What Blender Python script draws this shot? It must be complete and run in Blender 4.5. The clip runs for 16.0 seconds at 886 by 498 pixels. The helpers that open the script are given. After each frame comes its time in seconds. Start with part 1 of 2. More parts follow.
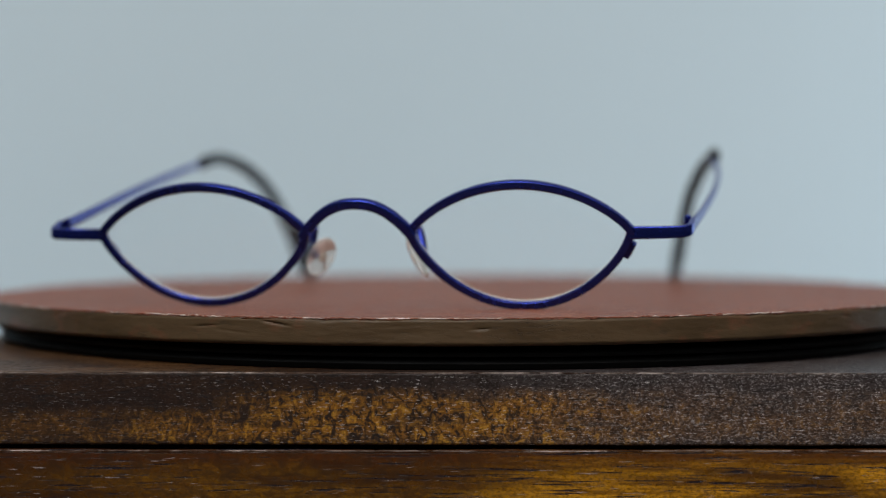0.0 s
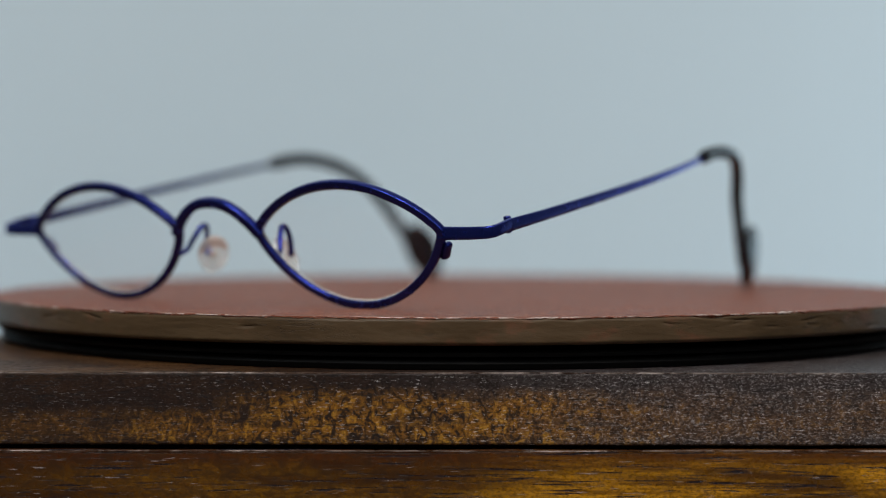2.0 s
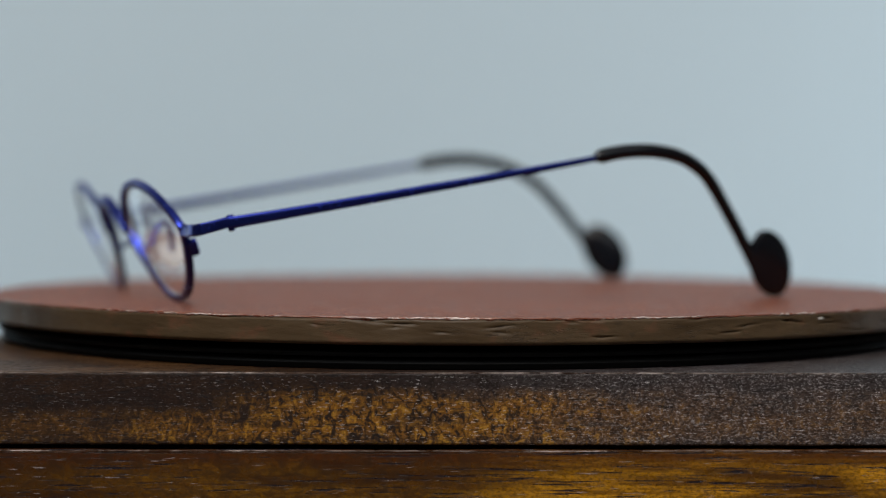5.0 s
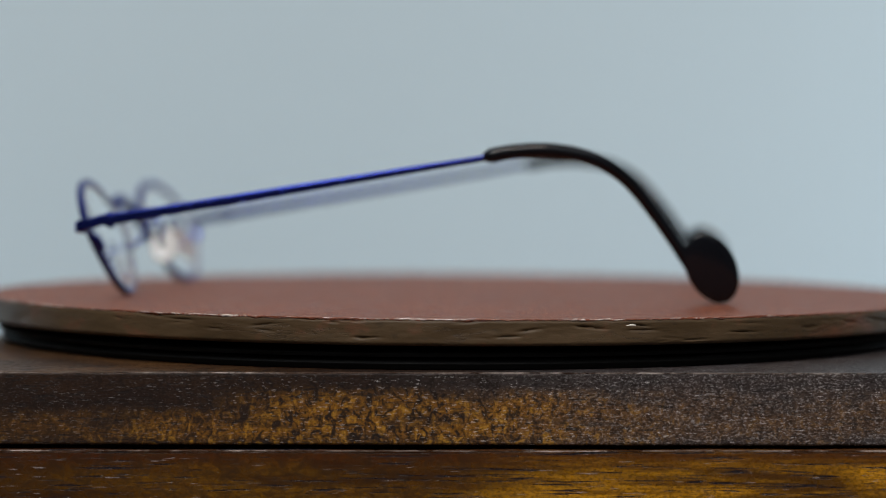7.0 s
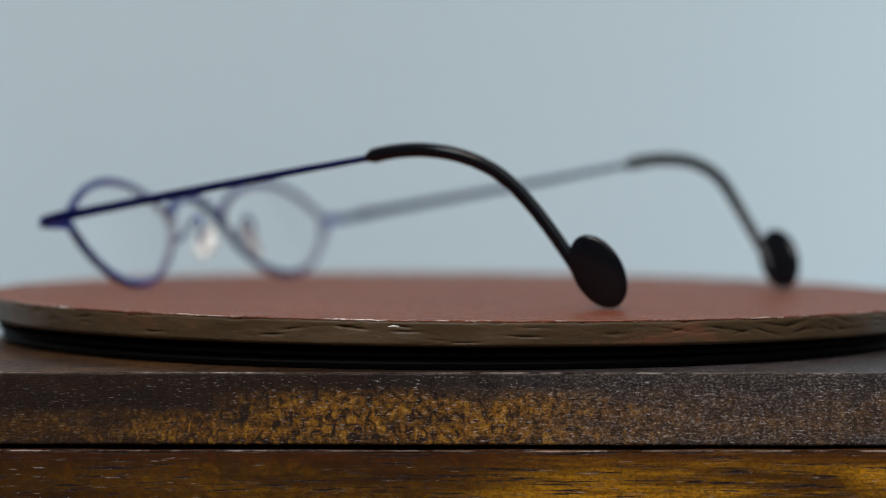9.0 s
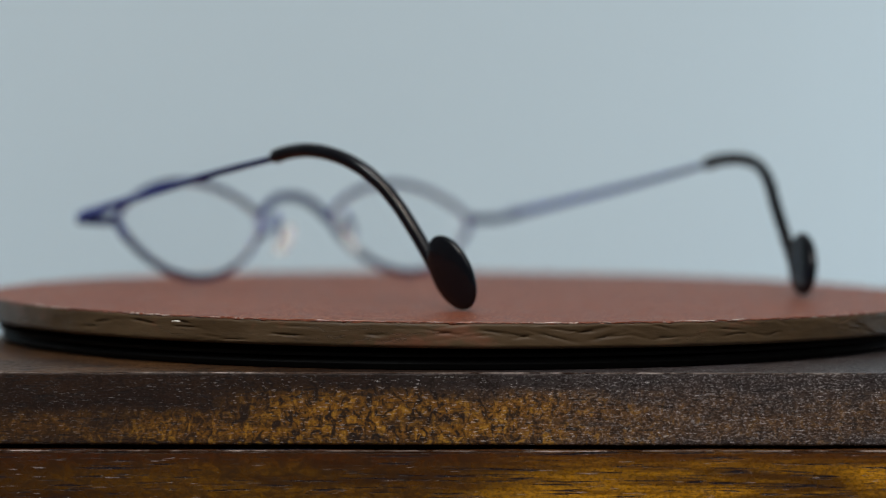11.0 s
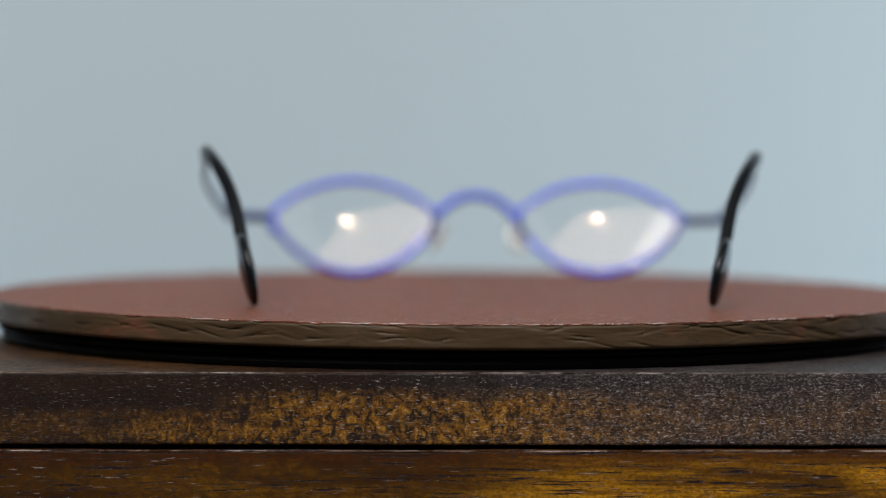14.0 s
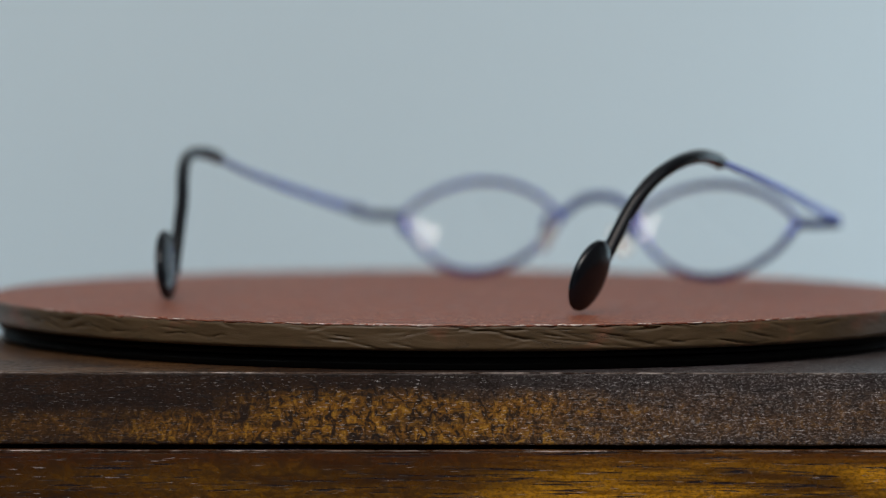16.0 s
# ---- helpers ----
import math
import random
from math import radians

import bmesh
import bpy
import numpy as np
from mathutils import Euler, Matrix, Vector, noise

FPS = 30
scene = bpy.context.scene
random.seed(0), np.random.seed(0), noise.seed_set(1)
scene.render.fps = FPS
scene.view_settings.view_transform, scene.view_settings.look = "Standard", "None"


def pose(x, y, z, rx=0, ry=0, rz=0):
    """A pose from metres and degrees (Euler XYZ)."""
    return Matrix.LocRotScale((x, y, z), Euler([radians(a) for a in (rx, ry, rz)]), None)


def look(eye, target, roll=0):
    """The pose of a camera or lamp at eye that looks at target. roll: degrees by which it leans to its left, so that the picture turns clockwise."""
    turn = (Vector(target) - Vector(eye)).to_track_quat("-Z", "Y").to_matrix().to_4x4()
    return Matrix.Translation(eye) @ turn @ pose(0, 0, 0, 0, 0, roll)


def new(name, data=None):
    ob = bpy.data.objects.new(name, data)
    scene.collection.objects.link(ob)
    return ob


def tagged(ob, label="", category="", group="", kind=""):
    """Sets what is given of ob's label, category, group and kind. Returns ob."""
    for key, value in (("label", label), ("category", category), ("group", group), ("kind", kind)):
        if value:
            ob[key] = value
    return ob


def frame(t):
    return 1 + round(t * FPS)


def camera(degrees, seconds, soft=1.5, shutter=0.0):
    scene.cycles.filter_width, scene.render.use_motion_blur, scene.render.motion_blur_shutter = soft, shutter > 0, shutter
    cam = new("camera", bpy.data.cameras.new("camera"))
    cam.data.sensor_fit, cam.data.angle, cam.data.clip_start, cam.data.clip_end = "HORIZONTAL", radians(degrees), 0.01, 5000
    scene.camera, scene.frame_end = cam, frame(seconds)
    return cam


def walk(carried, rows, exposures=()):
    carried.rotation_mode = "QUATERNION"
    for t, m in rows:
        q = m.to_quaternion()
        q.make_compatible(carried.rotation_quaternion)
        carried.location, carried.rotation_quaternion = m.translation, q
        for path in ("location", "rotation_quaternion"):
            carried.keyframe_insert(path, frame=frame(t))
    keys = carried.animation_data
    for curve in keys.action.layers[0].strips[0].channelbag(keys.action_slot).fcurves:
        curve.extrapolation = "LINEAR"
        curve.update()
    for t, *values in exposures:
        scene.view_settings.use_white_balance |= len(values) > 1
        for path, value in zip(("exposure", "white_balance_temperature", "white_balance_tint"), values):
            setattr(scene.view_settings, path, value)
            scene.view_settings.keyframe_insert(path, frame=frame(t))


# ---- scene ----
# A pair of blue metal spectacles turns on a display turntable, on a small wooden box on a table.
Z0 = 0.110                      # height of the board's upper face over the table
SPIN = -12.0066                 # degrees a second, clockwise from above
SECONDS = 16.0

cam = camera(21.82, SECONDS, soft=0.95)
EYE = (0.0, -0.5358, Z0 + 0.0286)
YAW, TILT = radians(0.4314), radians(1.881)
AHEAD = (EYE[0] - math.sin(YAW) * math.cos(TILT), EYE[1] + math.cos(YAW) * math.cos(TILT), EYE[2] - math.sin(TILT))
STAND = look(EYE, AHEAD, 0.046)
walk(cam, [(0.0, STAND), (SECONDS, STAND)], [(0.0, 0.05), (14.3, 0.05), (15.4, 0.0), (SECONDS, 0.0)])
cam.data.dof.use_dof = True
cam.data.dof.focus_distance = 0.436
cam.data.dof.aperture_fstop = 7.8

# ---- light ----
world = bpy.data.worlds.new("world")
scene.world = world
world.use_nodes = True
world.node_tree.nodes["Background"].inputs[0].default_value = (0.5, 0.6, 0.7, 1)
world.node_tree.nodes["Background"].inputs[1].default_value = 0.05


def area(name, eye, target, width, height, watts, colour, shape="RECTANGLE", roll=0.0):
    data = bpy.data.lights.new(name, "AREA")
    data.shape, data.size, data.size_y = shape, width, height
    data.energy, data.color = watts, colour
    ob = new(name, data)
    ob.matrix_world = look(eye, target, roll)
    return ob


area("window_light", (-0.61, -1.45, Z0 + 1.70), (0, 0.06, Z0), 0.74, 0.66, 16.5, (0.86, 0.95, 1.0), roll=-14)
# Broad unseen fill, added for the bright right side that lenses and rims reflect.
area("side_fill_light", (1.25, -1.45, Z0 + 1.62), (0, 0.06, Z0), 1.7, 1.2, 9.0, (0.90, 0.96, 1.0))
area("ceiling_lamp_light", (-0.14, -1.285, Z0 + 1.68), (0, 0.06, Z0), 1.05, 0.95, 14.0, (1.0, 0.87, 0.79), "ELLIPSE")
# Two unseen washes, added only to brighten the back wall.
area("east_wall_wash", (1.30, 0.45, -0.10), (1.05, 1.0, -0.20), 0.6, 0.8, 12.5, (0.70, 0.87, 1.0))
area("west_wall_wash", (-1.30, 0.45, -0.10), (-1.05, 1.0, -0.20), 0.6, 0.8, 5.0, (0.70, 0.87, 1.0))
bulb = bpy.data.lights.new("bulb_light", "POINT")
bulb.energy, bulb.color, bulb.shadow_soft_size = 1.1, (1.0, 0.84, 0.68), 0.011
new("bulb_light", bulb).location = (0.043, -0.44, Z0 + 0.465)


# ---- materials ----
def material(name, base, rough=0.5, metal=0.0, **more):
    m = bpy.data.materials.new(name)
    m.use_nodes = True
    b = m.node_tree.nodes["Principled BSDF"]
    b.inputs["Base Color"].default_value = (*base, 1)
    b.inputs["Roughness"].default_value = rough
    b.inputs["Metallic"].default_value = metal
    for key, value in more.items():
        b.inputs[key.replace("_", " ")].default_value = value
    return m


class Net:
    """Short hand for adding nodes to a material."""

    def __init__(self, m):
        self.t = m.node_tree
        self.b = self.t.nodes["Principled BSDF"]
        self.co = self.t.nodes.new("ShaderNodeTexCoord").outputs["Object"]

    def link(self, a, b):
        self.t.links.new(a, b)

    def mapped(self, scale, turn=(0, 0, 0)):
        n = self.t.nodes.new("ShaderNodeMapping")
        n.inputs["Scale"].default_value = scale
        n.inputs["Rotation"].default_value = [radians(a) for a in turn]
        self.link(self.co, n.inputs["Vector"])
        return n.outputs[0]

    def noise(self, vector, scale, detail=4.0, rough=0.55, distort=0.0):
        n = self.t.nodes.new("ShaderNodeTexNoise")
        n.inputs["Scale"].default_value, n.inputs["Detail"].default_value = scale, detail
        n.inputs["Roughness"].default_value, n.inputs["Distortion"].default_value = rough, distort
        self.link(vector, n.inputs["Vector"])
        return n.outputs["Fac"]

    def ramp(self, fac, *stops):
        n = self.t.nodes.new("ShaderNodeValToRGB")
        e = n.color_ramp.elements
        while len(e) < len(stops):
            e.new(0.5)
        for k, (at, c) in enumerate(stops):
            e[k].position = at
            e[k].color = (*c, 1) if isinstance(c, tuple) else (c, c, c, 1)
        self.link(fac, n.inputs[0])
        return n.outputs[0]

    def mix(self, fac, a, b, mode="MIX"):
        n = self.t.nodes.new("ShaderNodeMix")
        n.data_type, n.blend_type = "RGBA", mode
        for k, v in ((0, fac), (6, a), (7, b)):
            if isinstance(v, (int, float)):
                n.inputs[k].default_value = v if k == 0 else (v, v, v, 1)
            elif isinstance(v, tuple):
                n.inputs[k].default_value = (*v, 1)
            else:
                self.link(v, n.inputs[k])
        return n.outputs[2]

    def span(self, axis, a, b):
        """0 where the object's coordinate is a, 1 where it is b."""
        sep = self.t.nodes.new("ShaderNodeSeparateXYZ")
        self.link(self.co, sep.inputs[0])
        n = self.t.nodes.new("ShaderNodeMapRange")
        n.interpolation_type = "SMOOTHSTEP"
        n.inputs["From Min"].default_value, n.inputs["From Max"].default_value = min(a, b), max(a, b)
        n.inputs["To Min"].default_value, n.inputs["To Max"].default_value = (0, 1) if a < b else (1, 0)
        self.link(sep.outputs[axis], n.inputs["Value"])
        return n.outputs[0]

    def times(self, *factors):
        out = factors[0]
        for f in factors[1:]:
            n = self.t.nodes.new("ShaderNodeMath")
            n.operation = "MULTIPLY"
            self.link(out, n.inputs[0])
            if isinstance(f, (int, float)):
                n.inputs[1].default_value = f
            else:
                self.link(f, n.inputs[1])
            out = n.outputs[0]
        return out

    def bump(self, height, strength, distance):
        n = self.t.nodes.new("ShaderNodeBump")
        n.inputs["Strength"].default_value, n.inputs["Distance"].default_value = strength, distance
        self.link(height, n.inputs["Height"])
        self.link(n.outputs[0], self.b.inputs["Normal"])

    def base(self, c):
        self.link(c, self.b.inputs["Base Color"])

    def rough(self, c):
        self.link(c, self.b.inputs["Roughness"])


def wall_paint():
    m = material("wall_paint", (0.60, 0.66, 0.68), 0.85)
    n = Net(m)
    a = n.noise(n.mapped((1, 1, 1)), 1.2, 2)
    n.base(n.ramp(a, (0.3, (0.632, 0.724, 0.764)), (0.7, (0.676, 0.768, 0.804))))
    n.bump(n.noise(n.mapped((1, 1, 1)), 400, 3), 0.15, 0.001)
    return m


# Paint for the unseen walls, kept dark so the metal's reflections stay dark.
def far_paint():
    m = material("unseen_wall_dark_paint", (0.17, 0.16, 0.15), 0.8)
    n = Net(m)
    n.base(n.ramp(n.noise(n.mapped((1, 1, 1)), 3, 3), (0.3, (0.15, 0.14, 0.13)), (0.7, (0.20, 0.19, 0.175))))
    return m


def table_wood():
    m = material("table_wood", (0.2, 0.11, 0.06), 0.45)
    n = Net(m)
    a = n.noise(n.mapped((2, 30, 30)), 3, 6, 0.6, 0.6)
    n.base(n.ramp(a, (0.3, (0.07, 0.035, 0.018)), (0.7, (0.13, 0.07, 0.036))))
    return m


def lid_wood():
    """Dark acacia: an amber figure in brown-black wood, short open pores along the grain, their glints painted in as
    pale specks.
    """
    m = material("lid_wood", (0.1, 0.05, 0.02), 0.4, 0.0, Specular_IOR_Level=0.25, Coat_Weight=0.13, Coat_Roughness=0.13)
    n = Net(m)
    broad = n.noise(n.mapped((30, 30, 150)), 1.3, 4, 0.6, 0.9)
    patch = n.noise(n.mapped((60, 60, 260)), 1.0, 4, 0.6, 0.6)
    scallop = n.noise(n.mapped((640, 640, 500), (0, 14, 0)), 1.0, 3, 0.55, 1.3)
    fleck = n.noise(n.mapped((300, 300, 2600)), 1.0, 4, 0.6, 0.4)
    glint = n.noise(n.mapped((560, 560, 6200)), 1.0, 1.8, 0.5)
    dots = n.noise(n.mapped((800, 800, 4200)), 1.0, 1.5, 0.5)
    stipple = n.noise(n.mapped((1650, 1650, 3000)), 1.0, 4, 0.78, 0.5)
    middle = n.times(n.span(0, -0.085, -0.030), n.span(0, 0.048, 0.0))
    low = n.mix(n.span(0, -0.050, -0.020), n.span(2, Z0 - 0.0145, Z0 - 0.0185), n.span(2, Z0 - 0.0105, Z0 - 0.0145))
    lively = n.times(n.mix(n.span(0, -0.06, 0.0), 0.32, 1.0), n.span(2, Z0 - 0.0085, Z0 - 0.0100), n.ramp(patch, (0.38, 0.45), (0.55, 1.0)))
    # Base turns greyer to the right, where sheen is put into the colour.
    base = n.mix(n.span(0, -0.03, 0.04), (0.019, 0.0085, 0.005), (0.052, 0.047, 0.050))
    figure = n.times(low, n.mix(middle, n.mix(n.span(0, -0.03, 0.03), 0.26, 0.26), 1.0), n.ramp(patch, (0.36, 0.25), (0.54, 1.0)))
    tone = n.mix(n.ramp(broad, (0.35, 0.0), (0.65, 0.35)), base, (0.075, 0.034, 0.014))
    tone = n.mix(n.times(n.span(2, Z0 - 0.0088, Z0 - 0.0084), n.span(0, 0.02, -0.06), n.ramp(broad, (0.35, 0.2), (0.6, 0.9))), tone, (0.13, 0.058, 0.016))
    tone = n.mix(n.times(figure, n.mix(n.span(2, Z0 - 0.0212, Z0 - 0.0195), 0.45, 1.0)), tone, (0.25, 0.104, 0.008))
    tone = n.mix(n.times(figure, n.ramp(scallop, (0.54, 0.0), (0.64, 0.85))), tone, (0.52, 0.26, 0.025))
    tone = n.mix(n.times(n.ramp(scallop, (0.40, 0.95), (0.48, 0.0)), n.mix(middle, 0.45, 1.0)), tone, (0.014, 0.007, 0.005))
    tone = n.mix(n.ramp(fleck, (0.36, 0.9), (0.43, 0.0)), tone, (0.010, 0.006, 0.006))
    tone = n.mix(n.ramp(stipple, (0.42, 0.7), (0.50, 0.0)), tone, (0.012, 0.007, 0.006))
    # Fine pale stipple, stronger to the right: small glints painted into the tone.
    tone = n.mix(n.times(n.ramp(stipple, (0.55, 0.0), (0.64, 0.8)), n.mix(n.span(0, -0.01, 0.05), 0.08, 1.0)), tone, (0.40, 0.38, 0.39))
    # Pale dots and dashes: highlights of the pores, put into the colour.
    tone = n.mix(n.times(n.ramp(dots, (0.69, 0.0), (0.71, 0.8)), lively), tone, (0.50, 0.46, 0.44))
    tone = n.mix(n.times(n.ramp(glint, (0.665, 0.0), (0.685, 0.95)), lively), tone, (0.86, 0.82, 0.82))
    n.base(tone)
    n.rough(n.ramp(scallop, (0.3, 0.6), (0.7, 0.4)))
    n.bump(n.mix(0.4, n.mix(0.4, scallop, stipple), n.ramp(fleck, (0.36, 0.0), (0.44, 1.0))), 1.0, 0.00020)
    return m


def body_wood():
    """Glossier amber acacia with long dark pores that rise a little to one side."""
    m = material("body_wood", (0.15, 0.07, 0.015), 0.28, 0.0, Specular_IOR_Level=0.35, Coat_Weight=0.4, Coat_Roughness=0.1)
    n = Net(m)
    broad = n.noise(n.mapped((16, 16, 130), (0, 2.0, 0)), 1.5, 4, 0.55, 0.7)
    grain = n.noise(n.mapped((45, 45, 1600), (0, 2.5, 0)), 1.0, 4, 0.6, 0.4)
    pores = n.noise(n.mapped((95, 95, 2500), (0, 3.0, 0)), 1.0, 2.5, 0.55)
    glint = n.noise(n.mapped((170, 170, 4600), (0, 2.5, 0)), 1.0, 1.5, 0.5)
    scallop = n.noise(n.mapped((420, 420, 700)), 1.0, 5, 0.7, 1.0)
    stipple = n.noise(n.mapped((1400, 1400, 2700)), 1.0, 4, 0.75, 0.4)
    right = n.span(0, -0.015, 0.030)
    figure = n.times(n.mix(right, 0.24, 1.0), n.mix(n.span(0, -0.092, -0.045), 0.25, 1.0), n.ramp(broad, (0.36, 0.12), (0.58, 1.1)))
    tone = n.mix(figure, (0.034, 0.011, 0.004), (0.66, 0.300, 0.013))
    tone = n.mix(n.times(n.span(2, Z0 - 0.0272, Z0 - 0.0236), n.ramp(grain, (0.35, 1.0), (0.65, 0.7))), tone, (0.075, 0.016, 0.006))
    tone = n.mix(n.ramp(grain, (0.38, 0.65), (0.54, 0.0)), tone, (0.10, 0.036, 0.006))
    tone = n.mix(n.times(n.ramp(scallop, (0.36, 0.8), (0.58, 0.0)), n.mix(right, 1.0, 0.25)), tone, (0.024, 0.011, 0.005))
    tone = n.mix(n.ramp(stipple, (0.43, 0.65), (0.53, 0.0)), tone, (0.05, 0.018, 0.003))
    tone = n.mix(n.ramp(pores, (0.61, 0.0), (0.63, 0.96)), tone, (0.010, 0.009, 0.016))
    # Pale streaks in the colour stand in for highlights on the gloss.
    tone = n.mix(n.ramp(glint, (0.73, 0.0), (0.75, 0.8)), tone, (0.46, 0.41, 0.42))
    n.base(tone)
    n.rough(n.ramp(scallop, (0.3, 0.38), (0.7, 0.2)))
    n.bump(n.mix(0.5, stipple, n.ramp(pores, (0.60, 1.0), (0.63, 0.0))), 0.8, 0.00008)
    return m


def board_top():
    m = material("red_brown_leatherette", (0.20, 0.06, 0.04), 0.42, 0.0, Specular_IOR_Level=0.22)
    n = Net(m)
    a = n.noise(n.mapped((1, 1, 1)), 22, 5, 0.6)
    b = n.noise(n.mapped((1, 1, 1)), 900, 3, 0.6)
    c = n.noise(n.mapped((1, 1, 1)), 75, 4, 0.65)
    d = n.noise(n.mapped((1, 1, 1)), 260, 4, 0.7)
    tone = n.ramp(a, (0.3, (0.235, 0.064, 0.028)), (0.7, (0.32, 0.094, 0.040)))
    tone = n.mix(n.ramp(d, (0.36, 0.5), (0.55, 0.0)), tone, (0.15, 0.040, 0.022))
    tone = n.mix(n.ramp(b, (0.35, 0.5), (0.6, 0.0)), tone, (0.12, 0.034, 0.020))
    tone = n.mix(n.ramp(c, (0.68, 0.0), (0.76, 0.6)), tone, (0.055, 0.022, 0.016))
    e = n.noise(n.mapped((1, 1, 1)), 1500, 2.5, 0.6)
    tone = n.mix(n.ramp(e, (0.36, 0.9), (0.47, 0.0)), tone, (0.075, 0.020, 0.014))
    tone = n.mix(n.ramp(e, (0.56, 0.0), (0.66, 0.8)), tone, (0.56, 0.24, 0.15))
    n.base(tone)
    n.rough(n.ramp(d, (0.3, 0.42), (0.7, 0.6)))
    n.bump(n.mix(0.5, n.mix(0.5, b, e), d), 0.7, 0.00010)
    return m


def lip_skin():
    m = material("frayed_lip_painted_glints", (0.48, 0.24, 0.16), 0.2, 0.0, Specular_IOR_Level=0.8)
    n = Net(m)
    a = n.noise(n.mapped((1, 1, 1)), 330, 4, 0.7)
    b = n.noise(n.mapped((1, 1, 1)), 60, 3, 0.6)
    # Pale dashes in this tone imitate broken highlights along the lip.
    tone = n.ramp(a, (0.44, (0.30, 0.10, 0.06)), (0.56, (0.80, 0.68, 0.62)))
    n.base(n.mix(n.ramp(b, (0.44, 0.95), (0.56, 0.0)), tone, (0.24, 0.075, 0.042)))
    return m


def edge_glint():
    m = material("edge_glint", (0.12, 0.07, 0.04), 0.16, 0.0, Specular_IOR_Level=0.9)
    n = Net(m)
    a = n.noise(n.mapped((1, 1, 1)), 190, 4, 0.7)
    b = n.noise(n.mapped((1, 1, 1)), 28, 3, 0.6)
    # The light end of this ramp is the box edges' highlight, painted in.
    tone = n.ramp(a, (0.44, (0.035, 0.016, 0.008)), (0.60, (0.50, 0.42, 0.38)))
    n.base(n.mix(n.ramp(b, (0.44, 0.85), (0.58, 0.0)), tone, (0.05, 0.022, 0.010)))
    return m


def board_edge():
    m = material("brown_painted_edge", (0.10, 0.075, 0.045), 0.5, 0.0, Specular_IOR_Level=0.3)
    n = Net(m)
    a = n.noise(n.mapped((1, 1, 1)), 45, 5, 0.6)
    b = n.noise(n.mapped((1, 1, 3.5)), 320, 5, 0.6, 0.5)
    c = n.noise(n.mapped((1, 1, 1.6)), 90, 4, 0.6)
    tone = n.ramp(a, (0.3, (0.068, 0.041, 0.019)), (0.7, (0.106, 0.068, 0.035)))
    tone = n.mix(n.ramp(c, (0.56, 0.0), (0.70, 0.75)), tone, (0.17, 0.066, 0.036))
    tone = n.mix(n.ramp(b, (0.30, 0.5), (0.42, 0.0)), tone, (0.045, 0.032, 0.020))
    crack = n.ramp(n.noise(n.mapped((1, 1, 5)), 75, 4, 0.62, 0.3), (0.488, 0.0), (0.5, 1.0), (0.512, 0.0))
    crack = n.times(crack, n.ramp(n.noise(n.mapped((1, 1, 1)), 38, 2), (0.5, 0.0), (0.6, 1.0)))
    tone = n.mix(n.times(crack, 0.75), tone, (0.030, 0.020, 0.012))
    n.base(tone)
    n.bump(n.mix(crack, b, 0.0), 0.6, 0.00012)
    return m


def blue_metal():
    m = material("blue_lacquered_metal", (0.023, 0.038, 0.27), 0.3, 0.88)
    n = Net(m)
    a = n.noise(n.mapped((1, 1, 1)), 700, 3)
    n.rough(n.ramp(a, (0.3, 0.23), (0.7, 0.28)))
    return m


def sleeve_black():
    m = material("black_acetate", (0.005, 0.006, 0.009), 0.3, 0.0, Specular_IOR_Level=0.3)
    n = Net(m)
    a = n.noise(n.mapped((1, 1, 1)), 900, 3)
    n.rough(n.ramp(a, (0.3, 0.14), (0.7, 0.24)))
    return m


M_FAR = far_paint()
M_WALL, M_TABLE, M_LID, M_BODY = wall_paint(), table_wood(), lid_wood(), body_wood()
M_TOP, M_EDGE, M_BLUE, M_SLEEVE = board_top(), board_edge(), blue_metal(), sleeve_black()
M_CEIL = material("ceiling_paint", (0.78, 0.77, 0.74), 0.9)
M_PLASTIC = material("black_plastic", (0.007, 0.007, 0.007), 0.55, 0.0, Specular_IOR_Level=0.05)
M_GAP = material("gap_shade_wood", (0.02, 0.012, 0.008), 0.9)
M_LIP, M_GLINT = lip_skin(), edge_glint()
M_CHIP = material("bare_white_plaster", (0.75, 0.72, 0.66), 0.8)
M_CORE = material("pale_plastic_core", (0.72, 0.64, 0.54), 0.3)
M_GROUND = material("ground_glass", (0.60, 0.56, 0.48), 0.5)
M_GLASS = material("lens_glass", (1, 1, 1), 0.0, 0.0, Transmission_Weight=1.0, IOR=1.28, Specular_Tint=(1.0, 0.84, 0.70, 1.0))
M_PAD = material("clear_silicone", (0.99, 0.97, 0.93), 0.05, 0.0, Transmission_Weight=0.72, IOR=1.22, Specular_IOR_Level=0.9)


# ---- mesh helpers ----
def part(name, bm, mat, parent=None, label="", smooth=True, at=None, sharp=0.75):
    me = bpy.data.meshes.new(name)
    bmesh.ops.recalc_face_normals(bm, faces=bm.faces)
    for e in bm.edges:
        if len(e.link_faces) == 2 and e.calc_face_angle(0) > sharp:
            e.smooth = False
    bm.to_mesh(me)
    bm.free()
    me.materials.append(mat)
    if smooth:
        me.polygons.foreach_set("use_smooth", [True] * len(me.polygons))
    ob = new(name, me)
    if at is not None:
        ob.matrix_basis = at
    if parent is not None:
        ob.parent = parent
    if label:
        ob["label"] = label
    return ob


def box(x0, x1, y0, y1, z0, z1, bevel=0.0, segments=2):
    bm = bmesh.new()
    bmesh.ops.create_cube(bm, size=1, matrix=Matrix.LocRotScale(((x0 + x1) / 2, (y0 + y1) / 2, (z0 + z1) / 2), None, (x1 - x0, y1 - y0, z1 - z0)))
    if bevel:
        bmesh.ops.bevel(bm, geom=bm.edges[:], offset=bevel, segments=segments, affect="EDGES", profile=0.5)
    return bm


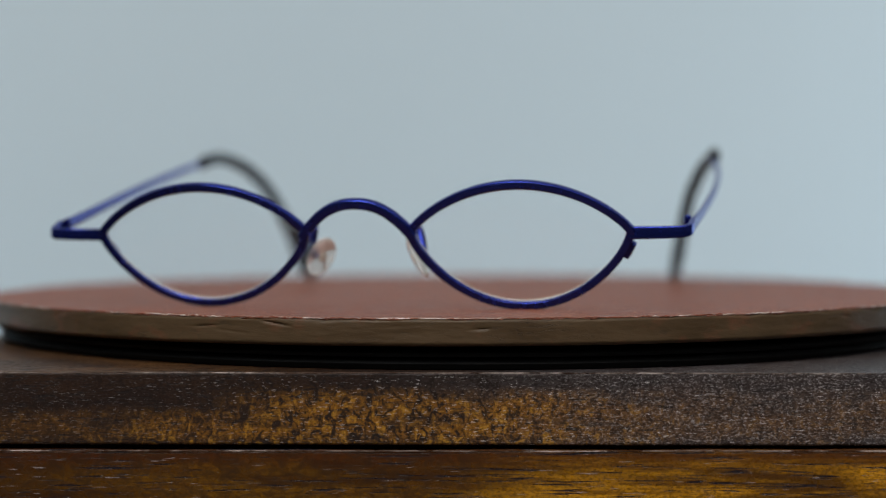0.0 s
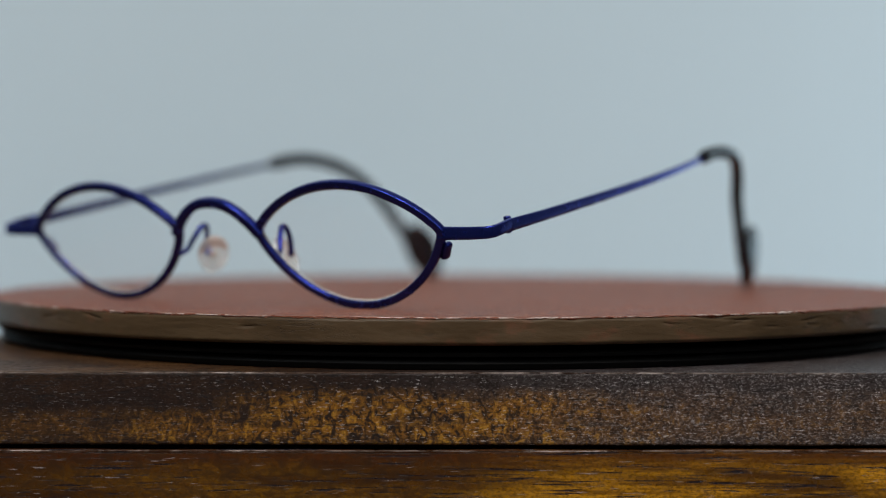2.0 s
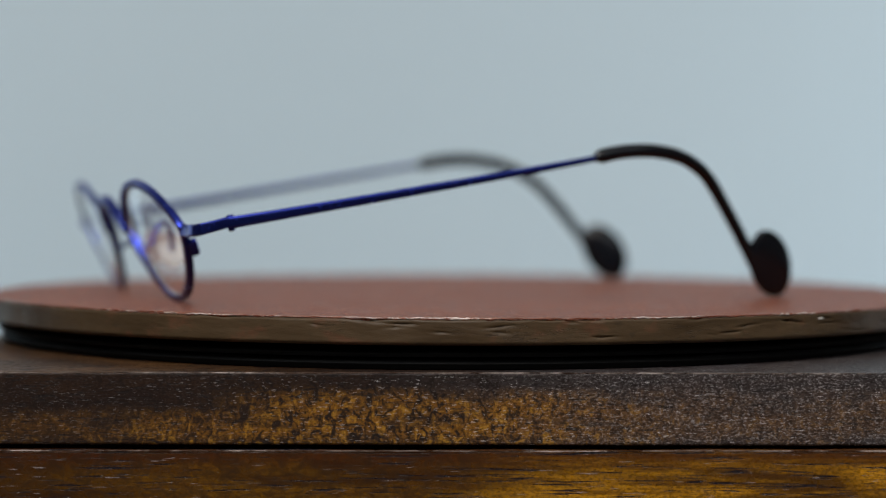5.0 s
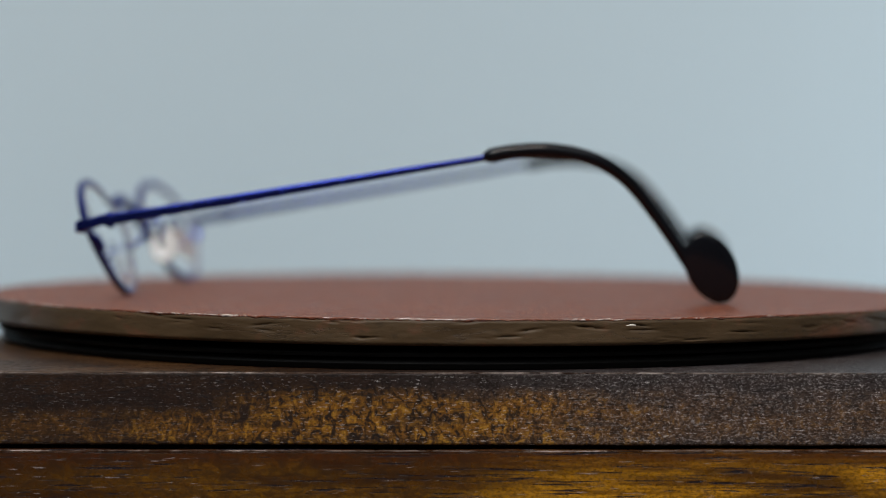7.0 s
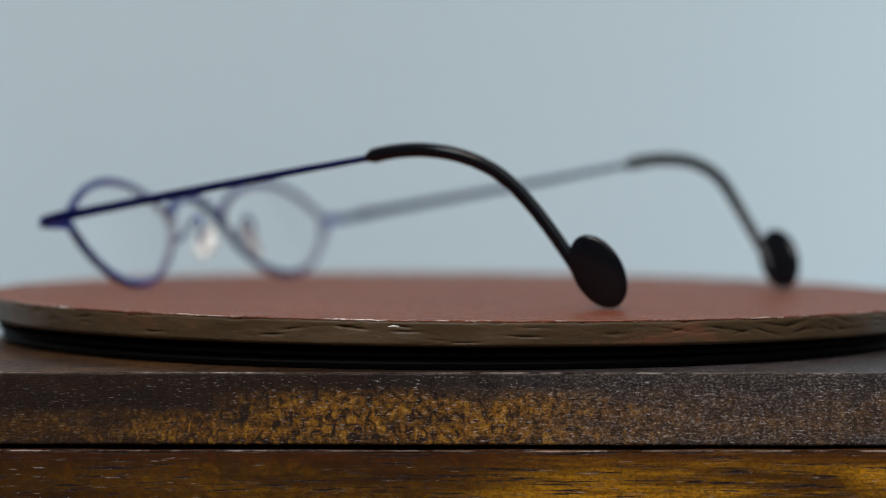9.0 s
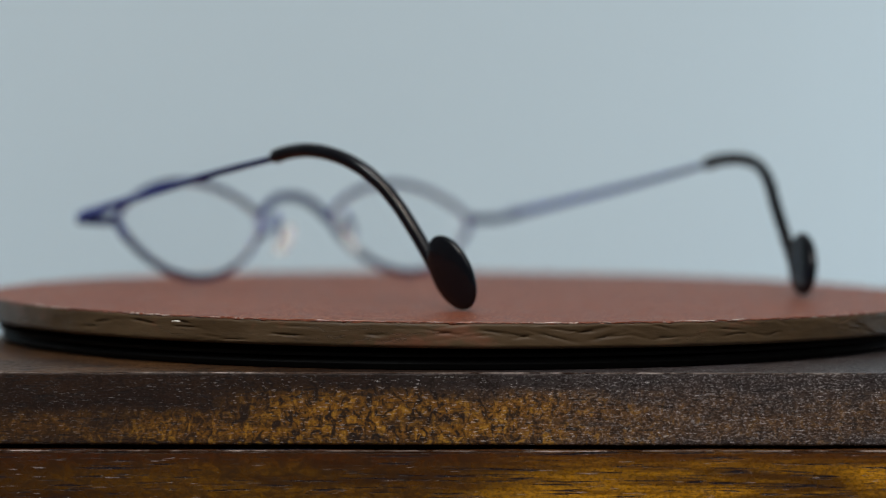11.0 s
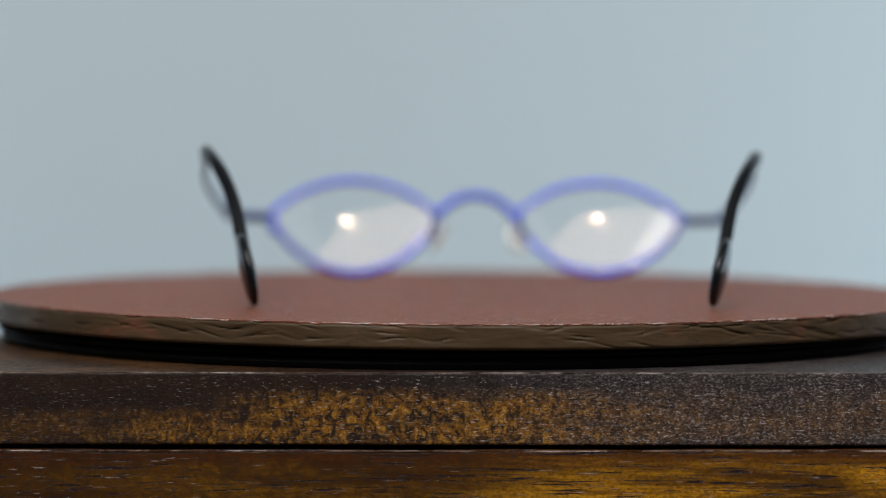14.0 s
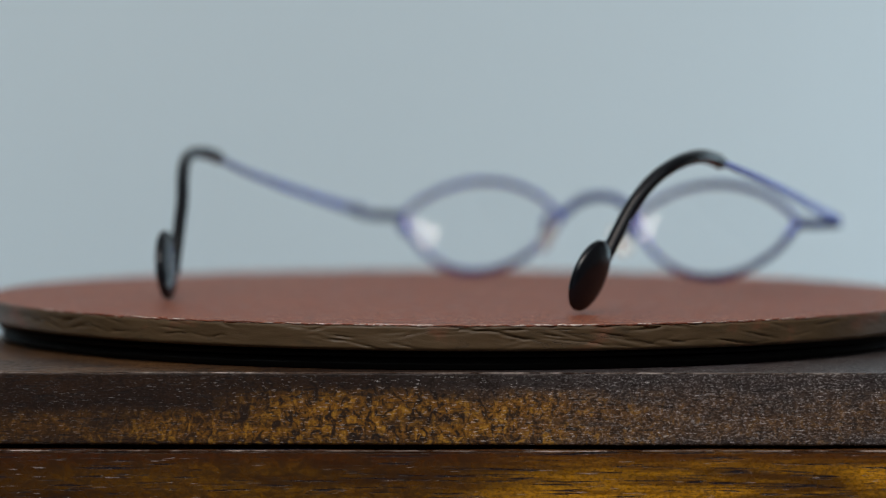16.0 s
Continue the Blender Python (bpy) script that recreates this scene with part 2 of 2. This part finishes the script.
def spun(profile, steps=180, close=True):
    """A body of revolution round z from (radius, height) pairs."""
    bm = bmesh.new()
    rings = []
    for k in range(steps):
        a = 2 * math.pi * k / steps
        rings.append([bm.verts.new((r * math.cos(a), r * math.sin(a), z)) for r, z in profile])
    for k in range(steps):
        p, q = rings[k], rings[(k + 1) % steps]
        for j in range(len(profile) - 1):
            bm.faces.new((p[j], q[j], q[j + 1], p[j + 1]))
    if close:
        bm.faces.new([r[0] for r in rings])
        bm.faces.new([r[-1] for r in rings])
    return bm


def spline(points, steps):
    """Catmull-Rom through the points."""
    pts = [Vector(p) for p in points]
    pts = [2 * pts[0] - pts[1]] + pts + [2 * pts[-1] - pts[-2]]
    out = []
    for k in range(1, len(pts) - 2):
        a, b, c, d = pts[k - 1:k + 3]
        for j in range(steps):
            t = j / steps
            out.append(0.5 * (2 * b + (c - a) * t + (2 * a - 5 * b + 4 * c - d) * t * t + (3 * b - a - 3 * c + d) * t ** 3))
    return out + [pts[-2]]


def sweep(path, half, up=Vector((0, 0, 1)), closed=False, sides=12, square=2.0):
    """A rod along the path. half(u) gives half its width (across up) and half its height (along up); square > 2 flattens its sides."""
    bm = bmesh.new()
    n, rings = len(path), []
    for k, p in enumerate(path):
        if closed:
            t = path[(k + 1) % n] - path[k - 1]
        else:
            t = path[min(k + 1, n - 1)] - path[max(k - 1, 0)]
        t.normalize()
        s = t.cross(up).normalized()
        v = s.cross(t)
        w, h = half(k / max(1, n - 1))
        ring = []
        for j in range(sides):
            a = 2 * math.pi * (j + 0.5) / sides
            ca, sa = math.cos(a), math.sin(a)
            ring.append(bm.verts.new(p + s * w * math.copysign(abs(ca) ** (2 / square), ca) + v * h * math.copysign(abs(sa) ** (2 / square), sa)))
        rings.append(ring)
    for k in range(n if closed else n - 1):
        p, q = rings[k], rings[(k + 1) % n]
        for j in range(sides):
            bm.faces.new((p[j], p[(j + 1) % sides], q[(j + 1) % sides], q[j]))
    if not closed:
        bm.faces.new(rings[0])
        bm.faces.new(rings[-1])
    return bm


# ---- the room ----
def room():
    x0, x1, y0, y1, z0, z1, w = -1.9, 1.9, -2.6, 1.0, -0.75, 2.15, 0.1
    tagged(part("floor", box(x0 - w, x1 + w, y0 - w, y1 + w, z0 - w, z0), M_TABLE, smooth=False), "plain brown wooden floor", "floor", kind="structure")
    tagged(part("ceiling", box(x0 - w, x1 + w, y0 - w, y1 + w, z1, z1 + w), M_CEIL, smooth=False), "plain white painted ceiling", "ceiling", kind="structure")
    for name, b in (("wall_north", (x0 - w, x1 + w, y1, y1 + w)), ("wall_south", (x0 - w, x1 + w, y0 - w, y0)),
                    ("wall_west", (x0 - w, x0, y0, y1)), ("wall_east", (x1, x1 + w, y0, y1))):
        north = name == "wall_north"
        tagged(part(name, box(*b, z0, z1), M_WALL if north else M_FAR, smooth=False), "plain pale grey-blue painted wall" if north else "plain unseen grey-brown wall, dark to dim reflections", "wall", kind="structure")


def table():
    ob = tagged(new("table"), "plain brown wooden table under the box", "table")
    part("tabletop", box(-0.6, 0.6, -0.35, 0.6, -0.03, 0.0, 0.003), M_TABLE, ob, smooth=False)
    for x in (-0.55, 0.55):
        for y in (-0.3, 0.55):
            part("leg", box(x - 0.025, x + 0.025, y - 0.025, y + 0.025, -0.75, -0.03, 0.003), M_TABLE, ob, smooth=False)


# ---- the box ----
FRONT = -0.1090


def wooden_box():
    ob = tagged(new("wooden_box"), "small dark acacia wooden box with a glossy lid", "box")
    z = Z0
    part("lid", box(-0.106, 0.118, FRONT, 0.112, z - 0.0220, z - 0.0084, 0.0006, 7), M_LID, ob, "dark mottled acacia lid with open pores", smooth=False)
    # Strip filling the gap under the lid, with the shade put into its colour.
    part("gap_strip", box(-0.102, 0.114, FRONT + 0.004, 0.108, z - 0.0232, z - 0.0220), M_GAP, ob, smooth=False)
    # the front board, whose upper edge is slightly wavy and worn round
    bm = box(-0.106, 0.118, FRONT - 0.0006, FRONT + 0.010, 0.0, z - 0.0229)
    bmesh.ops.subdivide_edges(bm, edges=[e for e in bm.edges if abs(e.verts[0].co.x - e.verts[1].co.x) > 0.1], cuts=120)
    for v in bm.verts:
        if v.co.z > 0.05:
            v.co.z += 0.00022 * noise.noise((v.co.x * 45, 0, 0)) + 0.0002 * (v.co.x > 0.02) * min(1, (v.co.x - 0.02) * 40)
    bmesh.ops.bevel(bm, geom=[e for e in bm.edges if e.verts[0].co.z > 0.05 and e.verts[1].co.z > 0.05 and e.verts[0].co.y < FRONT + 0.001 and e.verts[1].co.y < FRONT + 0.001], offset=0.0006, segments=7, affect="EDGES")
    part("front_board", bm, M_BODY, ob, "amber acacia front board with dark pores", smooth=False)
    # Thin rods added along both edges to carry their painted bright line.
    for name, y0, z0, owner, seed in (("edge_highlight", FRONT - 0.00042, z - 0.02308, ob, 1.0), ("edge_highlight", FRONT + 0.00018, z - 0.00856, ob, 5.0)):
        path = []
        for k in range(450):
            x = -0.1055 + 0.223 * k / 449
            lift = 0.00010 * noise.noise((x * 45, 0, seed)) + 0.00005 * noise.noise((x * 400, 3, seed))
            path.append(Vector((x, y0 + 0.00009 * noise.noise((x * 260, 7, seed)), z0 + lift + (0.00016 * min(1, max(0, (x - 0.02) * 40)) if seed < 2 else 0))))
        part(name, sweep(path, lambda u: (0.00016, 0.00013), sides=8), M_GLINT, owner, "thin glossy rod with painted edge highlights")
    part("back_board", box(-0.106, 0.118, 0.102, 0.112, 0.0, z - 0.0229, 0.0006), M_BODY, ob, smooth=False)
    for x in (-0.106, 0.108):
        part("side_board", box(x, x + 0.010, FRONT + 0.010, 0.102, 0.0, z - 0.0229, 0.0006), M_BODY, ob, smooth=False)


# ---- the turntable and its board ----
RIM = 0.1080


def turntable():
    ob = tagged(new("turntable"), "low round black plastic display turntable", "turntable")
    ob.location = (0, 0, Z0 - 0.0084)
    part("base", spun([(0.1030, 0.0), (0.1046, 0.0002), (0.1052, 0.0012), (0.1046, 0.0021), (0.100, 0.0023)]), M_PLASTIC, ob)
    platter = part("platter", spun([(0.1040, 0.0025), (0.1058, 0.0026), (0.1061, 0.0032), (0.1056, 0.0037), (0.1040, 0.0038)]), M_PLASTIC, ob)
    return platter


def board_height(x, y):
    """The board's upper face dips a little to one side."""
    return 0.0009 + 0.0007 * (x * 0.5 - y * 0.866) / RIM


def board():
    ob = tagged(new("display_board"), "round red-brown board with a chipped brown edge", "display board")
    steps, rows = 900, 25
    rng = random.Random(4)
    nicks = [(rng.uniform(0, 2 * math.pi), rng.uniform(0.006, 0.035), rng.uniform(0.00012, 0.0005), 0.02 + 0.85 * rng.random() ** 5, rng.uniform(-4, 4)) for _ in range(150)]
    # one stretch of the edge is crumpled all over
    nicks += [(rng.uniform(0.6, 2.5), rng.uniform(0.015, 0.05), rng.uniform(0.00008, 0.0004), rng.uniform(0.03, 0.9), rng.choice((-1, 1)) * rng.uniform(1, 7)) for _ in range(70)]
    bm = bmesh.new()
    rings = []
    for k in range(steps):
        a = 2 * math.pi * k / steps
        ca, sa = math.cos(a), math.sin(a)
        near = [((a - na + math.pi) % (2 * math.pi) - math.pi, width, deep, nf, tilt) for na, width, deep, nf, tilt in nicks]
        near = [n for n in near if abs(n[0]) < n[1]]
        ring = []
        for j in range(rows):
            f = j / (rows - 1)                       # 0 at the top, 1 at the bottom
            r = RIM - 0.00045 * max(0, (0.12 - f) / 0.12) ** 2 - 0.0006 * max(0, (f - 0.85) / 0.15) ** 2
            r += 0.00020 * noise.noise((ca * 14, sa * 14, f * 1.5)) + 0.00006 * noise.noise((ca * 50, sa * 50, f * 5)) + 0.00003 * noise.noise((ca * 190, sa * 190, f * 12))
            for away, width, deep, nf, tilt in near:
                off = abs(f - nf - tilt * away)
                if off < 0.06:
                    r -= deep * (1 - abs(away) / width) ** 0.5 * (1 - off / 0.06)
            z = -(0.0050 + 0.0002 * math.cos(a + 1.9)) * f
            if j == 0:
                z += 0.00016 * noise.noise((ca * 80, sa * 80, 3)) - 0.0001
            z += board_height(r * ca, r * sa)
            ring.append(bm.verts.new((r * ca, r * sa, z)))
        rings.append(ring)
    for k in range(steps):
        p, q = rings[k], rings[(k + 1) % steps]
        for j in range(rows - 1):
            bm.faces.new((p[j], q[j], q[j + 1], p[j + 1]))
    under = [bm.verts.new((v.co.x * 0.97, v.co.y * 0.97, v.co.z)) for v in [r[-1] for r in rings]]
    for k in range(steps):
        bm.faces.new((rings[k][-1], rings[(k + 1) % steps][-1], under[(k + 1) % steps], under[k]))
    bm.faces.new(under)
    part("rim", bm, M_EDGE, ob, "brown painted edge with nicks and dents")
    # the upper skin ends in a ragged lip at the edge
    bm = bmesh.new()
    mid = bm.verts.new((0, 0, board_height(0, 0) + 0.00005))
    last = None
    for share in (0.25, 0.5, 0.75, 0.9, 0.97, 0.992, 1.0):
        ring = []
        for k in range(steps):
            a = 2 * math.pi * k / steps
            ca, sa = math.cos(a), math.sin(a)
            r = RIM * share
            if share == 1.0:
                r = RIM - 0.00025 + 0.00045 * noise.noise((ca * 60, sa * 60, 7)) + 0.00022 * noise.noise((ca * 230, sa * 230, 1))
            x, y = r * ca, r * sa
            ring.append(bm.verts.new((x, y, board_height(x, y) + (0.00012 * noise.noise((ca * 90, sa * 90, 9)) - 0.00014 if share == 1.0 else 0.00008))))
        for k in range(steps):
            if last is None:
                bm.faces.new((mid, ring[k], ring[(k + 1) % steps]))
            else:
                bm.faces.new((last[k], ring[k], ring[(k + 1) % steps], last[(k + 1) % steps]))
        last = ring
    skirt = [bm.verts.new(v.co + Vector((-v.co.x * 0.004, -v.co.y * 0.004, -0.0005))) for v in last]
    for k in range(steps):
        bm.faces.new((last[k], skirt[k], skirt[(k + 1) % steps], last[(k + 1) % steps]))
    part("top_skin", bm, M_TOP, ob, "red-brown upper skin")
    path = []
    for k in range(steps):
        a = 2 * math.pi * k / steps
        ca, sa = math.cos(a), math.sin(a)
        r = RIM - 0.00022 + 0.0002 * noise.noise((ca * 75, sa * 75, 5)) + 0.00016 * noise.noise((ca * 300, sa * 300, 2))
        path.append(Vector((r * ca, r * sa, board_height(r * ca, r * sa) + 0.00005 + 0.00017 * noise.noise((ca * 120, sa * 120, 4)) + 0.00012 * noise.noise((ca * 33, sa * 33, 8)))))
    part("lip", sweep(path, lambda u: (0.00010 + 0.00022 * max(0, noise.noise((u * 260, 2, 6))), 0.00012 + 0.00018 * max(0, noise.noise((u * 90, 5, 1)))), closed=True, sides=8), M_LIP, ob, "ragged lip of the skin with painted glints")
    # a fresh white chip on the edge
    bm = bmesh.new()
    bmesh.ops.create_icosphere(bm, subdivisions=2, radius=1)
    a = math.atan2(21.19, 104.89)
    for v in bm.verts:
        v.co *= 1 + 0.35 * noise.noise(v.co * 2)
    bmesh.ops.transform(bm, verts=bm.verts, matrix=Matrix.Translation(((RIM - 0.0004) * math.cos(a), (RIM - 0.0004) * math.sin(a), 0.0)) @ Matrix.Rotation(a, 4, "Z") @ Matrix.Diagonal((0.0005, 0.0012, 0.0003, 1)))
    part("chip", bm, M_CHIP, ob, "small fresh white chip")
    return ob


# ---- the spectacles (built in millimetres: x across, y back along the temples, z up) ----
TURN = Matrix.Translation((-0.0200, -0.07408, 0)) @ Matrix.Rotation(radians(-10.81), 4, "Z") @ Matrix.Scale(0.001, 4)
MIDZ, LEAN, HALF = 17.0, math.tan(radians(22)), 21.9


def front(x, z, off=0.0, wrap=3.0):
    """A point on the leaning, slightly wrapped front; off: mm behind it."""
    y = -wrap * (1 - (x / 55) ** 2) + (MIDZ - z) * LEAN + off
    return Vector((x, y, z))


def bent(bm):
    """The pair is bent a little: one side stands higher. Then it goes to its place on the board."""
    for v in bm.verts:
        v.co.z += 0.0098 * v.co.x * min(1, max(0, v.co.z / MIDZ))
    bmesh.ops.transform(bm, verts=bm.verts, matrix=TURN)
    return bm


def outline(side, steps=96, shrink=0.0):
    """The almond of one lens: pointed to both sides, deeper below than above."""
    out = []
    for k in range(steps):
        a = 2 * math.pi * k / steps
        u = math.cos(a)
        half = HALF - shrink
        tall = (9.35 - shrink) * (1 - u * u) ** 0.83 if math.sin(a) >= 0 else -(14.6 - shrink) * (1 - u * u) ** 0.72
        out.append((side * (32.6 + half * u), MIDZ - 0.15 + tall))
    return out


def spectacles():
    ob = tagged(new("spectacles"), "slim blue metal spectacles with almond lenses and black temple tips", "spectacles")
    for side in (1, -1):
        part("rim", bent(sweep([front(x, z) for x, z in outline(side, 120)], lambda u: (0.84, 0.80), Vector((0, 1, LEAN)).normalized(), True, 32, 5.0)), M_BLUE, ob)
        # lens: a thin bowl that bulges forward
        bm = bmesh.new()
        shape = outline(side, 96, 0.3)
        sheets = []
        for off in (-0.4, 0.4):
            centre = None
            rings = []
            for s in [k / 10 for k in range(1, 11)]:
                ring = []
                for x, z in shape:
                    X, Z = side * 32.6 + (x - side * 32.6) * s, 14.0 + (z - 14.0) * s
                    bulge = ((X - side * 32.6) ** 2 + (Z - 14.0) ** 2 * 1.4 - 300) / (2 * 162)
                    ring.append(bm.verts.new(front(X, Z, off + bulge, 2.4)))
                rings.append(ring)
            centre = bm.verts.new(front(side * 32.6, 14.0, off - 300 / 324, 2.4))
            n = len(shape)
            for k in range(n):
                bm.faces.new((centre, rings[0][k], rings[0][(k + 1) % n]))
                for j in range(9):
                    bm.faces.new((rings[j][k], rings[j + 1][k], rings[j + 1][(k + 1) % n], rings[j][(k + 1) % n]))
            sheets.append(rings[-1])
        for k in range(n):
            bm.faces.new((sheets[0][k], sheets[1][k], sheets[1][(k + 1) % n], sheets[0][(k + 1) % n]))
        lens = part("lens", bent(bm), M_GLASS, ob, "clear almond lens")
        lens.visible_shadow = False
        # the ground edge of the lens shows pale inside the rim
        part("lens_edge", bent(sweep([front(x, z, 0.55) for x, z in outline(side, 120, 0.89)], lambda u: (0.17, 0.32), Vector((0, 1, LEAN)).normalized(), True, 8)), M_GROUND, lens, "pale ground lens edge")
        # end piece, bent back to the hinge
        path = spline([front(side * 53.9, MIDZ - 0.5), front(side * 58, MIDZ - 0.5), Vector((side * 62.5, 0.3, MIDZ - 0.4)), Vector((side * 65.2, 1.0, MIDZ - 0.2)), Vector((side * 66.0, 3.2, MIDZ + 0.35)), Vector((side * 66.0, 7.0, MIDZ + 1.35))], 8)
        part("end_piece", bent(sweep(path, lambda u: (0.65, 1.3 - 0.2 * u), sides=16, square=5)), M_BLUE, ob)
        # hinge barrel with its screw
        hinge = spun([(0.2, 1.85), (0.6, 1.82), (0.75, 1.6), (0.75, 0.9), (0.72, -1.0), (0.66, -1.4), (0.5, -1.5), (0.2, -1.52)], 20)
        bmesh.ops.transform(hinge, verts=hinge.verts, matrix=Matrix.Translation((side * 64.9, 7.6, MIDZ + 0.95)) @ Matrix.Rotation(radians(9), 4, "X"))
        part("hinge", bent(hinge), M_BLUE, ob, "small blue hinge with screw")
        # closing block that clamps the rim, behind the outer corner
        block = box(-0.7, 0.7, -1.0, 1.0, -1.85, 1.85, 0.5, 3)
        bmesh.ops.transform(block, verts=block.verts, matrix=Matrix.Translation(front(54.0 if side > 0 else -52.6, 13.2, 1.0)) @ Matrix.Rotation(radians(side * 30), 4, "Y") @ Matrix.Rotation(radians(22), 4, "X"))
        part("closing_block", bent(block), M_BLUE, ob)
        # temple: a strip that thins to a wire
        bow = (66.2, 66.8, 67.2, 66.2, 63.2) if side > 0 else (65.8, 65.5, 65.0, 63.6, 61.0)
        path = spline([(side * b, y, MIDZ + z) for b, y, z in zip(bow, (6.6, 20, 45, 68, 90), (1.05, 3.2, 7.3, 11.1, 14.75))], 10)
        part("temple", bent(sweep(path, lambda u: (0.5 + 0.12 * u, 1.25 - 0.6 * u), sides=12, square=3.2)), M_BLUE, ob)
        # black sleeve over the temple's end, with its paddle
        inn = 2.6 if side < 0 else -0.4
        late = 1.7 if side < 0 else 0.0
        dx, dy = (0.8, 0.1) if side > 0 else (0.2, 0.8)      # how far the tip is bent off
        bend = zip((63.5, 62.8, 62.2, 60.8, 58.7, 56.5, 54.1, 52.3, 51.1, 50.0), (86.3, 92.2, 99.2, 105.9, 111.3, 115.7, 120, 124.5, 127.6, 130.6), (14.35, 15.50, 15.85, 14.95, 12.90, 9.8, 4.85, -1.3, -5.9, -10.5))
        path = spline([(side * (x - inn) + dx * k / 9, y + late + dy * k / 9, MIDZ + z) for k, (x, y, z) in enumerate(bend)], 8)

        def thick(u):
            nose = min(1, 0.55 + u * 18)
            return (nose * (1.58 - 0.25 * u), nose * (1.55 - 0.15 * u))
        part("temple_tip", bent(sweep(path, thick, Vector((1, 0, 0.001)), sides=18)), M_SLEEVE, ob, "black plastic temple tip")
        bm = bmesh.new()
        bmesh.ops.create_uvsphere(bm, u_segments=32, v_segments=18, radius=1)
        for v in bm.verts:
            v.co.x = math.copysign(abs(v.co.x) ** 0.7, v.co.x)
        bmesh.ops.transform(bm, verts=bm.verts, matrix=Matrix.Translation((side * (50.0 - inn) + dx, (133.6 if side > 0 else 132.6) + late + dy, 8.4)) @ Matrix.Rotation(radians(6 if side > 0 else -10), 4, "Z") @ Matrix.Rotation(radians(29), 4, "X") @ Matrix.Rotation(radians(side * 11), 4, "Y") @ Matrix.Diagonal((1.5, 5.3, 7.95, 1)))
        part("paddle", bent(bm), M_SLEEVE, ob, "flat black oval paddle")
        # nose pad on its wire
        path = spline([front(side * 13.3, 11.6, 0.7), Vector((side * 12.7, 2.0, 12.6)), Vector((side * 11.8, 3.2, 15.2)), Vector((side * 11.0, 4.6, 17.4)), Vector((side * 10.9, 6.0, 17.5)), Vector((side * 11.4, 6.8, 15.4)), Vector((side * 11.6, 7.0, 12.6)), Vector((side * 11.0, 7.2, 11.6))], 8)
        part("pad_arm", bent(sweep(path, lambda u: (0.55, 0.60 + 0.5 * max(0, u - 0.7)), Vector((1, 0.1, 0)), sides=12)), M_BLUE, ob, "thin blue bent wire")
        place = Matrix.Translation((side * 10.1, 7.4, 11.6)) @ Matrix.Rotation(radians(5 if side > 0 else -42), 4, "Z") @ Matrix.Rotation(radians(-side * 28), 4, "Y")
        bm = bmesh.new()
        bmesh.ops.create_uvsphere(bm, u_segments=28, v_segments=16, radius=1)
        bmesh.ops.transform(bm, verts=bm.verts, matrix=place @ Matrix.Diagonal((1.2, 3.35, 4.4, 1)))
        pad = part("nose_pad", bent(bm), M_PAD, ob, "clear silicone nose pad")
        pad.visible_shadow = False
        core = box(-0.22, 0.22, -0.6, 0.6, -0.95, 0.95, 0.15)
        bmesh.ops.transform(core, verts=core.verts, matrix=place)
        part("pad_core", bent(core), M_CORE, pad, "pale core")
    path = [front(x, MIDZ + 5.6 - 5.7 * abs(x / 10.6) ** 2.3, -0.5) for x in [-11.3 + 22.6 * k / 40 for k in range(41)]]
    part("bridge", bent(sweep(path, lambda u: (1.1, 1.0), Vector((0, 1, LEAN)).normalized(), sides=28, square=3.6)), M_BLUE, ob)
    return ob


room()
table()
wooden_box()
PLATTER = turntable()
BOARD = board()
SPECTACLES = spectacles()


def motions():
    times = [k * 0.25 for k in range(int(SECONDS * 4) + 1)]
    walk(PLATTER, [(t, pose(0, 0, 0, 0, 0, SPIN * t)) for t in times])
    walk(BOARD, [(t, pose(0, 0, Z0, 0, 0, SPIN * t)) for t in times])
    walk(SPECTACLES, [(t, pose(0, 0, Z0, 0, 0, SPIN * t)) for t in times])


motions()
